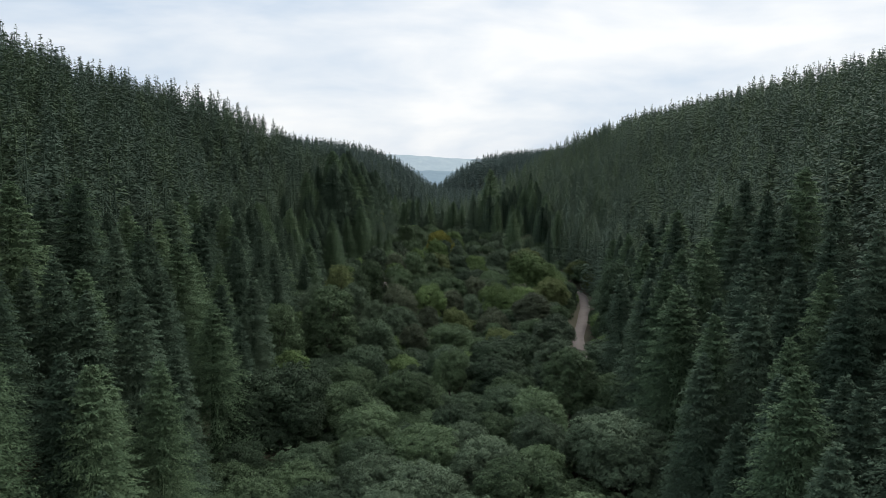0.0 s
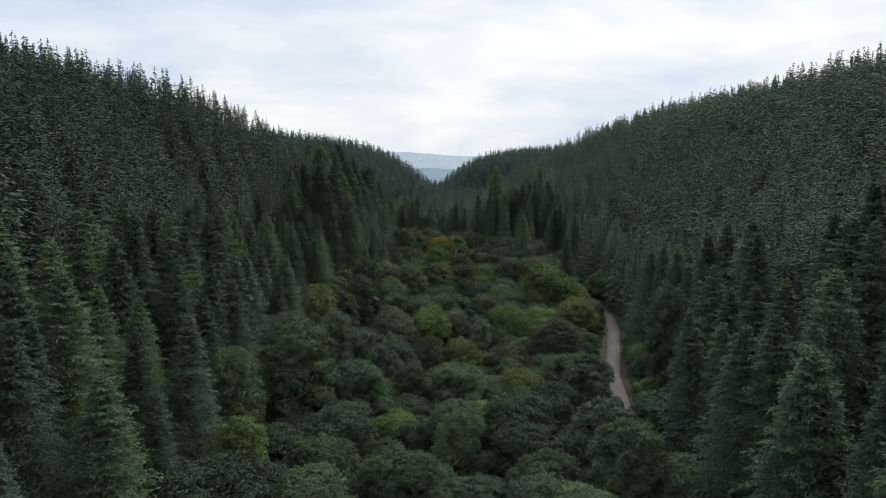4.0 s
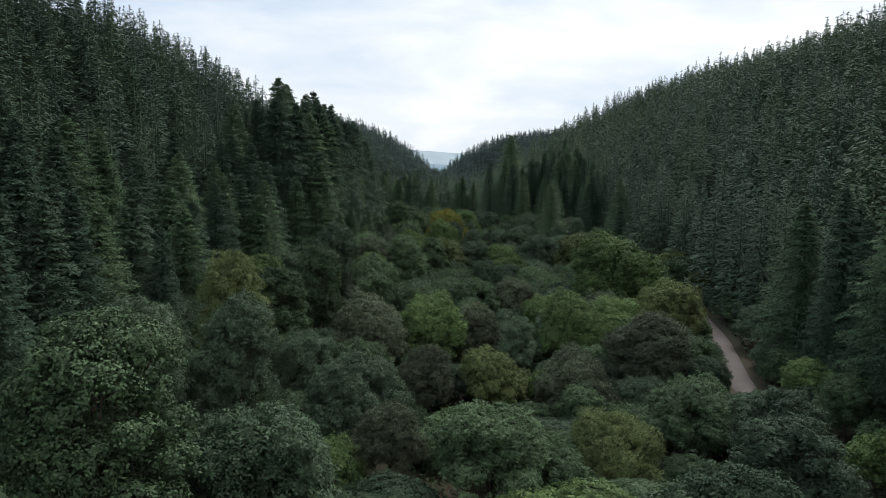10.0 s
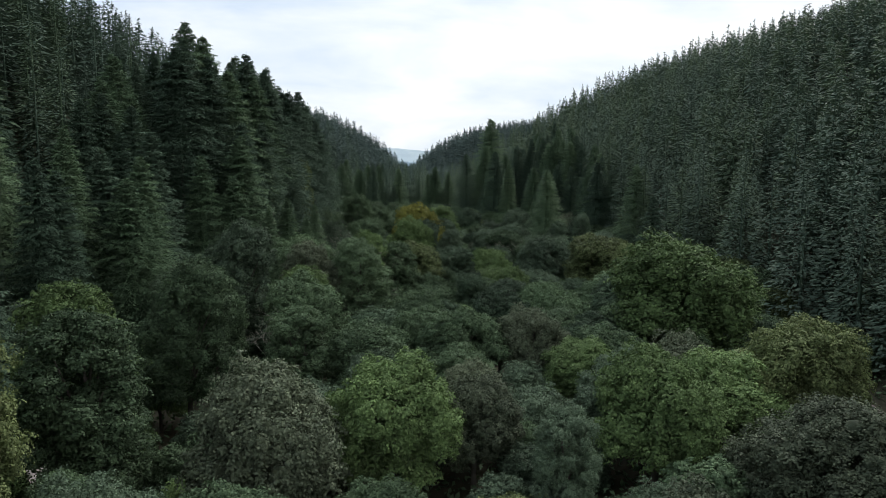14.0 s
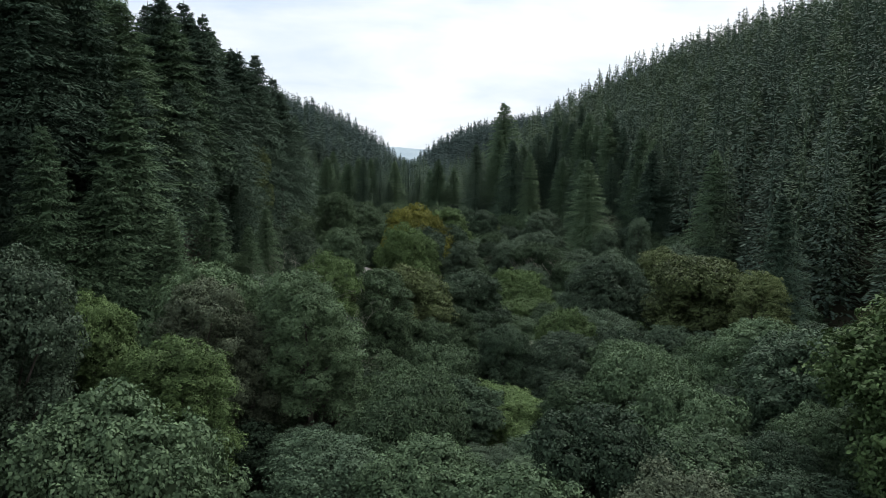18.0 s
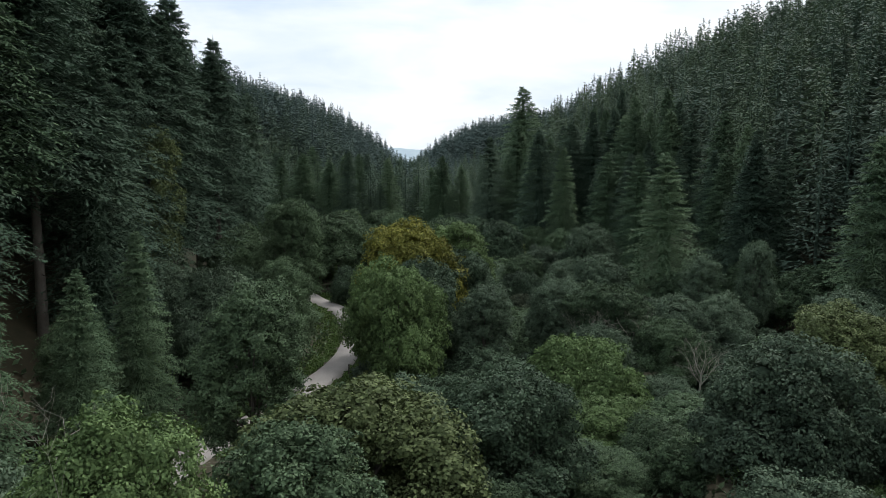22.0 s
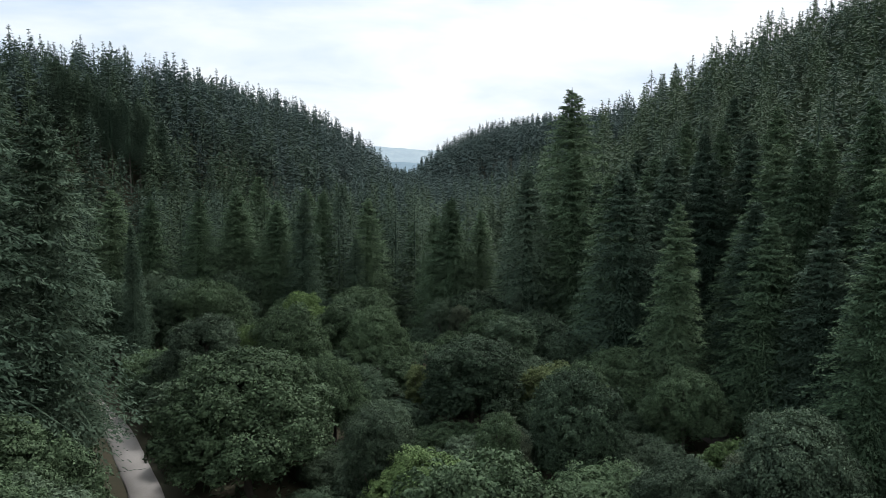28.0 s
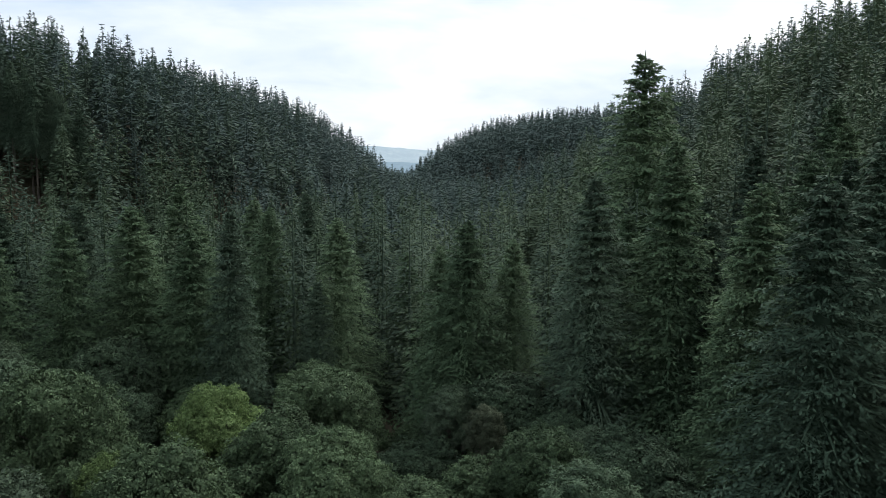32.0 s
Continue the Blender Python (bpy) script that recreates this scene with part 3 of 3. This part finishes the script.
# ---- trees of the valley floor, one by one ----
VALLEY_TREES = (
    (26.9, 105.6, 13.8, 7.3, "grey"), (-27.2, 118.2, 17.4, 7.9, "dark"), (23.7, 134.7, 17.2, 5.5, "green"), (-6.3, 136.6, 11.9, 5.8, "green"),
    (-29.9, 141.4, 15.1, 4.2, "bright"), (23.2, 147.6, 15.9, 4.9, "grey"), (1.4, 151.8, 11.8, 4.0, "green"), (-34.1, 155.0, 21.7, 5.3, "green"),
    (-26.4, 165.4, 24.6, 6.8, "green"), (25.4, 172.2, 14.4, 4.9, "grey"), (27.1, 178.6, 14.5, 4.3, "grey"), (43.4, 180.5, 27.4, 5.6, "dark"),
    (2.2, 185.0, 10.3, 5.7, "green"), (-32.0, 186.7, 20.8, 4.8, "grey"), (-7.8, 188.9, 9.3, 3.9, "brown"), (16.0, 190.6, 7.6, 5.4, "olive"),
    (-24.6, 192.9, 20.1, 5.5, "grey"), (-12.7, 196.3, 12.0, 5.2, "grey"), (-4.9, 208.1, 10.1, 3.6, "brown"), (-19.5, 209.5, 11.8, 4.4, "grey"),
    (14.9, 210.6, 9.0, 5.4, "brown"), (-29.6, 211.3, 22.6, 5.2, "olive"), (-13.2, 212.3, 10.2, 4.6, "green"), (-4.2, 212.6, 7.1, 3.6, "brown"),
    (5.4, 217.9, 5.8, 4.6, "olive"), (26.8, 219.7, 12.2, 6.7, "brown"), (8.6, 223.4, 11.4, 3.0, "grey"), (-4.5, 228.1, 13.3, 5.4, "bright"),
    (17.9, 230.5, 13.1, 5.6, "bright"), (-30.1, 230.8, 20.1, 5.2, "bright"), (2.9, 239.7, 9.9, 3.8, "brown"), (34.9, 240.5, 13.9, 6.2, "olive"),
    (-25.0, 243.1, 20.0, 5.6, "green"), (-15.2, 249.5, 14.1, 4.4, "green"), (-25.5, 256.2, 17.3, 3.8, "green"), (2.6, 257.2, 11.2, 5.0, "green"),
    (12.0, 257.6, 11.2, 4.6, "brown"), (-14.9, 258.6, 15.5, 5.8, "green"), (8.7, 264.2, 12.5, 4.9, "dark"), (32.0, 264.5, 19.2, 9.2, "bright"),
    (-25.5, 266.1, 22.0, 5.5, "grey"), (-18.0, 275.0, 14.8, 4.6, "bright"), (-19.5, 284.5, 17.6, 4.4, "brown"), (-15.7, 286.9, 13.8, 3.6, "brown"),
    (-10.8, 287.2, 17.5, 5.0, "green"), (6.9, 293.9, 4.4, 4.8, "bright"), (-21.3, 294.8, 16.6, 6.3, "green"), (-10.0, 296.3, 12.4, 4.2, "grey"),
    (13.9, 300.8, 7.9, 4.0, "grey"), (-11.5, 301.9, 17.3, 4.2, "bright"), (37.1, 304.7, 14.3, 3.7, "olive"), (-5.3, 307.3, 14.9, 4.6, "green"),
    (34.5, 315.8, 14.3, 7.6, "olive"), (40.5, 324.2, 12.9, 4.9, "olive"), (24.4, 325.2, 13.2, 5.5, "grey"), (-12.5, 329.0, 17.4, 5.1, "green"),
    (14.0, 330.8, 3.4, 4.0, "green"), (40.6, 344.5, 11.9, 6.1, "olive"), (15.4, 347.5, 8.8, 5.6, "bright"), (-2.7, 348.3, 15.7, 5.4, "bright"),
    (-0.3, 360.0, 14.2, 6.0, "dark"), (6.5, 355.5, 12.6, 4.2, "grey"), (21.7, 359.6, 11.3, 4.7, "green"), (-15.9, 363.4, 14.4, 3.2, "green"), (21.6, 369.1, 10.1, 4.7, "green"),
    (43.5, 371.3, 15.9, 3.2, "grey"), (-0.6, 373.0, 17.6, 6.8, "yellow"), (37.0, 373.5, 13.1, 3.3, "grey"), (-18.8, 388.4, 20.4, 5.3, "green"),
    (28.6, 390.0, 10.7, 4.7, "grey"), (16.5, 394.1, 8.4, 4.7, "dark"), (4.8, 398.1, 16.0, 6.8, "green"), (-12.0, 406.7, 6.7, 3.8, "dark"),
    (31.3, 410.2, 13.9, 4.9, "grey"), (-2.8, 413.3, 14.3, 3.0, "grey"), (7.5, 416.3, 13.0, 2.8, "green"), (-15.9, 425.6, 15.0, 8.0, "green"),
    (16.5, 425.8, 13.0, 5.0, "dark"), (17.0, 431.0, 12.6, 4.4, "green"),  (15.4, 448.8, 8.2, 4.0, "grey"),
    (0.9, 450.0, 7.1, 2.2, "olive"), (-28.2, 451.5, 13.4, 5.7, "grey"), (13.5, 456.9, 12.9, 4.3, "dark"), (-17.7, 457.4, 13.4, 5.4, "green"),
    (-21.5, 457.9, 10.6, 1.9, "bright"), (-5.0, 462.1, 12.4, 4.7, "green"), (-23.4, 466.3, 8.8, 1.8, "olive"), (12.3, 468.0, 10.6, 5.0, "green"),
    (-31.6, 472.5, 14.7, 5.6, "green"), (-13.0, 473.0, 9.3, 2.3, "bright"), (-17.8, 475.9, 12.0, 4.3, "bright"), (8.0, 476.8, 10.2, 2.4, "brown"),
    (-29.8, 480.0, 9.9, 4.5, "dark"), (-7.9, 481.6, 12.0, 5.7, "green"), (4.6, 483.5, 10.2, 3.3, "grey"), (-26.5, 224.0, 19.0, 5.6, "green"),
    (18.3, 241.0, 10.8, 4.8, "grey"), (2.6, 232.0, 10.6, 4.4, "brown"), (4.0, 211.0, 9.4, 4.2, "olive"), 
    (45.0, 351.0, 11.5, 5.4, "grey"), (5.5, 376.0, 13.4, 5.2, "dark"), (17.5, 364.0, 11.2, 4.6, "grey"), (26.3, 353.0, 8.6, 4.0, "green"),
    (36.0, 363.0, 9.2, 4.6, "grey"), (19.5, 354.0, 8.0, 3.6, "grey"), (-18.5, 378.0, 13.0, 4.0, "green"), (-11.0, 466.0, 12.4, 5.4, "green"),
    (6.3, 389.0, 17.0, 5.6, "bright"), (25.2, 403.0, 8.2, 4.2, "grey"), (-10.5, 488.0, 10.6, 5.2, "green"), (-21.3, 483.0, 9.6, 4.4, "green"),
    (-26.0, 469.0, 8.0, 3.0, "bright"), (-35.0, 274.0, 15.0, 5.0, "grey"), (16.0, 251.0, 9.0, 4.6, "bright"), (2.0, 251.0, 8.0, 4.6, "green"),
    (-18.0, 447.0, 9.6, 5.6, "green"), (19.0, 442.0, 9.6, 5.0, "olive"), (-4.0, 436.0, 6.8, 4.2, "grey"), (30.0, 114.0, 12.0, 6.0, "grey"),
    (-34.0, 168.0, 9.4, 5.2, "green"), (31.0, 194.0, 8.6, 4.0, "grey"), (-45.0, 183.0, 15.0, 6.0, "green"), (-10.0, 166.0, 7.2, 5.2, "bright"),
    (-33.6, 370.0, 31.0, 5.0, "olive"),
)
for x, y, top, radius, kind in VALLEY_TREES:
    broadleaf(x, y, top, radius, kind)


def peak(x, y, top, kind="spruce", shape=None, wide=1.0):
    """A conifer whose tip stands at that height."""
    conifer(x, y, top - float(land(x, y)), kind, shape, wide)


# young firs by the track, and the tall trees at the end of the western spur
peak(-28.6, 323, 21.8, "fir", 0, 1.0)
peak(-25.9, 333, 17.2, "fir", 1, 0.95)
peak(-25.6, 344, 19.2, "fir", 0, 0.95)
peak(-29.5, 310, 20.5, "fir", 2, 1.0)
peak(-38.0, 417, 48.2, "spruce", 4, 0.95)
peak(-46.2, 430, 49.0, "spruce", 4, 0.9)
peak(-43.6, 415, 48.6, "spruce", 3, 0.9)
peak(-35.0, 372, 48.0, "spruce", 4, 0.9)
peak(-39.8, 362, 53.0, "spruce", 4, 0.9)
peak(-35.5, 385, 49.0, "spruce", 3, 0.9)
peak(-34, 424, 39, "spruce", 4, 0.95)
peak(-32, 396, 42, "spruce", 3, 1.1)
peak(-43, 401, 44, "spruce", 3, 1.0)
# conifers standing out of the eastern edge and the head of the clearing
peak(46.0, 318, 22.3, "spruce", 0, 1.1)
peak(57.3, 369, 28.8, "fir", 1, 1.0)
peak(37.4, 388, 26.9, "fir", 1, 1.1)
peak(42.9, 420, 27.0, "fir", 1, 1.1)
peak(32.5, 445, 29.2, "fir", 2, 1.0)
peak(29.4, 455, 33.4, "spruce", 1, 1.1)
peak(30.5, 468, 32.5, "fir", 2, 1.05)
peak(39.0, 464, 36.0, "spruce", 1, 1.1)
peak(27.7, 481, 36.6, "fir", 2, 1.1)
peak(20.3, 483, 32.9, "spruce", 0, 1.1)
peak(33.0, 509, 49.3, "fir", 1, 1.15)
peak(-8.6, 500, 26.9, "fir", 1, 1.05)
peak(0.0, 510, 21.3, "fir", 0, 1.15)
peak(-33.5, 515, 30.8, "fir", 0, 1.1)
peak(-17.5, 532, 28.7, "spruce", 2, 1.1)
peak(-23.9, 520, 28.0, "fir", 1, 1.1)
peak(-41.0, 464, 24.7, "spruce", 5, 0.8)

# ---- the rest of the valley trees ----
NAMED = list(tops)
KINDS = ["green"] * 9 + ["dark"] * 4 + ["bright"] * 3 + ["grey"] * 5 + ["olive"] * 1 + ["brown"] * 1
SHADY = ["green"] * 6 + ["dark"] * 9 + ["grey"]


def clear_of(x, y, r, share):
    return all((x - a) ** 2 + (y - b) ** 2 > (share * (r + c)) ** 2 for a, b, c in planted)


for rounds, lo, hi, share, limit in ((4000, 4.8, 6.8, 0.74, 230), (5000, 3.4, 4.6, 0.72, 260), (6000, 2.2, 3.4, 0.70, 290)):
    for _ in range(rounds):
        y = rnd.uniform(52, 488)
        x = rnd.uniform(float(toe_left(y)) + 0.5, float(toe_right(y)) + 1)
        r = rnd.uniform(lo, hi)
        open_track = 185 < y < 290 or 318 < y < 465
        if -22 < x < -5 and 306 < y < 362 or -22 < x < -10 and 386 < y < 416:
            continue
        if limit < 1 or abs(x) > 0.66 * y + 12 or road_gap(x, y) < (r + 2.0 if open_track else 0.55 * r + 1.6) or not clear_of(x, y, r, share):
            continue
        side = max(min(max((-x - 3) / 9, 0), 1), 0.25 * (y > 300)) if y > 170 else 0.25
        top = min(r * 1.1 + 3.2 + 4.5 * side + 1.6 * rnd.random(), 14)
        for nx, ny, nr, nt in NAMED:
            if -2 < ny - y < 22 and abs(nx - x) < nr + 1.5:
                top = min(top, 0.5 * nt + 0.5)
        if lo < 3:
            top = r * 1.6 + 1.0
        broadleaf(x, y, top, r, rnd.choice(SHADY if y < 175 or y > 440 else KINDS), low=lo < 3, young=3 < lo < 4)
        limit -= 1

# ---- conifers near the flight line ----

def seen_from(x, y):
    """How near the flight line comes to a spot while that spot lies ahead of it."""
    ahead = abs(x) * 1.65
    start = min(max(y - ahead, 0), 406)
    return math.hypot(x, y - start)


def fuzzy_conifer(seed, high, reach, sprays, size, deep=0.72):
    """A plantation spruce of the stands: loose tiers of drooping sprays round a thin stem, with a slim leader."""
    rng = np.random.default_rng(seed)
    u = 0.995 - deep * rng.random(sprays) ** 0.70
    tier = np.sin(u * 64 + rng.uniform(0, 6.3))
    r = reach * np.maximum(1 - u, 0.004) ** 0.64 * (0.86 + 0.12 * tier) * rng.uniform(0.30, 1.08, sprays) ** 0.5
    th = rng.uniform(0, 6.283, sprays)
    out = np.stack([np.cos(th), np.sin(th), np.zeros(sprays)], 1)
    side = np.stack([-np.sin(th), np.cos(th), np.zeros(sprays)], 1)
    length = (size * (0.50 + 0.80 * (1 - u)) * rng.uniform(0.7, 1.3, sprays))[:, None]
    tip = out * r[:, None]
    tip[:, 2] = u * high - 0.22 * r
    way = out + side * rng.uniform(-0.7, 0.7, (sprays, 1)) + np.array((0, 0, 1.0)) * rng.uniform(-0.75, 0.10, (sprays, 1))
    way /= np.linalg.norm(way, axis=1, keepdims=True)
    flat = side + np.array((0, 0, 1.0)) * rng.uniform(-0.9, 0.9, (sprays, 1))
    flat /= np.linalg.norm(flat, axis=1, keepdims=True)
    mid = tip - way * length * 0.5
    v = np.stack([tip - way * length, mid + flat * length * 0.19, tip, mid - flat * length * 0.19], 1).reshape(-1, 3)
    stem = tube([(0, 0, 0), (0, 0, high * 0.5), (0, 0, high - 0.1)], [0.3, 0.2, 0.03], 5)
    return joined([(v, np.arange(len(v)).reshape(-1, 4)), stem])


# three grades, from beside the flight line to the far spur
MID = [fuzzy_conifer(41 + k, 28, re, 1800, 0.85, 0.92) for k, re in enumerate((6.4, 7.0, 5.8))]
MID += [fuzzy_conifer(51 + k, 28, re, 820, 1.4, 0.82) for k, re in enumerate((6.4, 7.0, 5.8))]
MID += [fuzzy_conifer(61 + k, 28, re, 380, 1.9) for k, re in enumerate((6.4, 7.0))]
MID += [fuzzy_conifer(71 + k, 28, re, 150, 2.6) for k, re in enumerate((6.4, 7.0))]
stand_west, stand_east, stand_far = [], [], []
count_near = 0
y = 44.0
while y < 1120:
    step = 6.7 if y < 450 else (6.9 if y < 640 else 7.4)
    x = -330.0
    while x < 340:
        px, py = x + rnd.uniform(-0.42, 0.42) * step, y + rnd.uniform(-0.42, 0.42) * step
        x += step
        tl, tr = float(toe_left(py)), float(toe_right(py))
        if tl + 1 < px < tr - 1 and py < 486:
            continue
        if -102 < px < -76 and 553 < py < 569:
            continue
        if abs(px) > 0.62 * py + 14 or (px < tl - 215) or (px > tr + 235):
            continue
        near = seen_from(px, py)
        if road_gap(px, py) < 3.2:
            continue
        h = rnd.triangular(22, 30.5, 27.5)
        if -33 < px < -20 and 318 < py < 356:
            continue
        if 310 < py < 425 and tl - 24 < px < 0:
            h = rnd.uniform(32, 40)
        if rnd.random() < 0.08:
            h *= 0.7
        kind = "fir" if rnd.random() < (0.35 if py < 430 else 0.55) else "spruce"
        if near < 112 and count_near < 300:
            if not clear_of(px, py, 2.6, 0.62):
                continue
            conifer(px, py, h, kind, rnd.choice((3, 3, 4)) if h > 33 else None, rnd.uniform(0.9, 1.2))
            count_near += 1
            continue
        p = rnd.randrange(3) if near < 130 else (3 + rnd.randrange(3) if near < 205 else 6 + rnd.randrange(2) if near < 340 else 8 + rnd.randrange(2))
        # the haze-tinted needles (2) grow likelier with distance up the valley
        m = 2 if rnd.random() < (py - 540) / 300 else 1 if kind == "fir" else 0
        row = (px, py, h, rnd.uniform(0.95, 1.35), rnd.uniform(0, 6.28), p, m)
        (stand_far if py > 590 else stand_west if px < 0 else stand_east).append(row)
    y += step
# bare stems along the edge of a felled strip on the western slope
for k in range(16):
    conifer(-104 + 2.0 * k + rnd.uniform(-0.6, 0.6), 570.5 + rnd.uniform(0, 4), rnd.uniform(25, 28), "spruce", 3, 0.72)
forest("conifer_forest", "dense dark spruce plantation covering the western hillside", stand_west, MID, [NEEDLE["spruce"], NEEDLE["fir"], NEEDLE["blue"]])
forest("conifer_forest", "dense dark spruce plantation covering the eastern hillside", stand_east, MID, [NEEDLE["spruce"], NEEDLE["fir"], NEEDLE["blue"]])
forest("conifer_forest", "spruce plantation on the closing spur, tinted bluish for haze", stand_far, MID, [NEEDLE["blue"], NEEDLE["spruce"], NEEDLE["blue"]])


# ---- undergrowth of fern and bramble, and the grass beside the track ----
def low_growth(name, spots, size, tall, mat, label, category, seed, colour=(1, 1, 1)):
    rng = np.random.default_rng(seed)
    spots = np.asarray(spots)
    z = land(spots[:, 0], spots[:, 1]) + rng.uniform(0.1, 1.0, len(spots)) * tall
    n = rng.normal(size=(len(spots), 3)) * 0.6 + np.array((0, 0, 0.8))
    l = rng.uniform(0.6, 1.4, len(spots)) * size
    v, f = leaves(np.stack([spots[:, 0], spots[:, 1], z], 1), n, l, l * 0.5, rng)
    return tagged(coloured(new(name, quads_mesh(name, v, f, [mat])), colour), label, category, kind="stuff")


rng = np.random.default_rng(77)
py = rng.uniform(60, 500, 100000)
tl, tr = toe_left(py) - 6, toe_right(py) + 6
px = tl + (tr - tl) * rng.random(100000)
gap = np.min(np.hypot(ROADS[None, ::2, 0] - px[:, None], ROADS[None, ::2, 1] - py[:, None]), axis=1)
keep = gap > 3.4
low_growth("undergrowth", np.stack([px, py], 1)[keep], 0.62, 1.1, LEAVES, "tangled green fern and bramble between the trees", "undergrowth", 78, LEAF["green"])

# grass on the verges of the open stretch of track
gy = rng.uniform(338, 418, 60000)
i = np.argmin(np.abs(line_w[None, ::2, 1] - gy[:, None]), axis=1)
off = rng.uniform(-7.0, 7.0, 60000)
gx = line_w[::2, 0][i] + off
gap = np.min(np.hypot(line_w[None, ::2, 0] - gx[:, None], line_w[None, ::2, 1] - gy[:, None]), axis=1)
keep = (gap > 2.05) & (gap < 2.2 + 4.0 * rng.random(60000))
low_growth("verge_grass", np.stack([gx, gy], 1)[keep], 0.34, 0.35, GRASS, "lush green grass along the edges of the track", "grass", 79)


# ---- dead and bare trees ----
def limbs(rng, start, way, length, radius, depth, out):
    """Forking bare branches, added to out as tubes."""
    way = way / np.linalg.norm(way)
    mid = start + way * length * 0.5 + rng.normal(size=3) * length * 0.06
    end = start + way * length + rng.normal(size=3) * length * 0.10
    out.append(tube([start, mid, end], [radius, radius * 0.75, radius * 0.5], 5 if depth > 2 else 4))
    if depth:
        for k in range(3 if depth > 1 else 4):
            turn = way + rng.normal(size=3) * 0.62 + np.array((0, 0, 0.10))
            limbs(rng, mid if k == 0 else end, turn, length * rng.uniform(0.5, 0.75), radius * 0.5, depth - 1, out)


def bare_tree(x, y, high, seed, mat, label):
    rng = np.random.default_rng(seed)
    z = float(land(x, y))
    ob = tagged(new("bare_tree"), label, "tree", "bare trees in the valley")
    stem, crown = [], []
    stem.append(tube([(0, 0, -0.4), (0.05, 0.1, high * 0.25), (0.1, 0.0, high * 0.5)], [0.16, 0.12, 0.08], 7))
    for k in range(7):
        a = k * 2.4 + rng.uniform(-0.3, 0.3)
        limbs(rng, np.array((0.08, 0.05, high * rng.uniform(0.28, 0.5))), np.array((math.cos(a) * 0.75, math.sin(a) * 0.75, 1.0)), high * 0.24, 0.055, 3, crown)
    for name, bits in (("trunk", stem), ("branch_crown", crown)):
        v, f = joined(bits)
        part(name, quads_mesh("bare_" + name, v, f, [mat]), ob)
    ob.matrix_basis = pose(x, y, z)
    return ob


RUST = material("dead_reddish_twigs", [(0.16, 0.10, 0.075), (0.23, 0.15, 0.115), (0.30, 0.21, 0.17)], 0.8, rough=0.9)
PALE = "pale lichen-covered bare tree with many fine forked branches"
RED = "dead reddish-brown bare tree standing among green crowns"
bare_tree(18.2, 357.0, 10.4, 101, DEADWOOD, PALE)
bare_tree(23.0, 356.5, 10.4, 102, DEADWOOD, PALE)
bare_tree(27.5, 348.0, 8.2, 103, DEADWOOD, PALE)
bare_tree(20.0, 369.0, 7.4, 104, DEADWOOD, PALE)
bare_tree(27.5, 367.0, 7.4, 105, DEADWOOD, PALE)
bare_tree(-13.2, 300.5, 18.4, 109, DEADWOOD, PALE)
bare_tree(-9.2, 295.0, 13.6, 110, DEADWOOD, PALE)
bare_tree(-17.0, 250.5, 13.8, 111, DEADWOOD, PALE)
bare_tree(-32.5, 161.0, 8.5, 106, RUST, RED)
bare_tree(4.0, 454.0, 7.5, 107, RUST, RED)
bare_tree(1.5, 457.0, 6.5, 108, RUST, RED)


# ---- the waymark post beside the track ----
def box(cx, cy, cz, sx, sy, sz, cut=0.02):
    bm = bmesh.new()
    bmesh.ops.create_cube(bm, size=1, matrix=Matrix.Translation((cx, cy, cz)) @ Matrix.Diagonal((sx, sy, sz, 1)))
    bmesh.ops.bevel(bm, geom=bm.edges[:], offset=cut, segments=1, affect="EDGES")
    return bm


def bm_part(name, bm, mat, parent, label=""):
    me = bpy.data.meshes.new(name)
    bm.to_mesh(me)
    bm.free()
    me.materials.append(mat)
    return part(name, me, parent, label)


post = tagged(new("marker_post"), "short dark wooden waymark post beside the gravel track", "post")
bm_part("post", box(0, 0, 0.55, 0.16, 0.16, 1.5), POSTWOOD, post)
bm_part("cap", box(0, 0, 1.33, 0.20, 0.20, 0.06, 0.015), POSTWOOD, post)
bm_part("waymark_disc", box(0, -0.087, 1.1, 0.09, 0.012, 0.09, 0.004), GRAVEL, post, "small pale waymark plate")
post.matrix_basis = pose(-8.5, 361.5, float(land(-8.5, 361.5)))
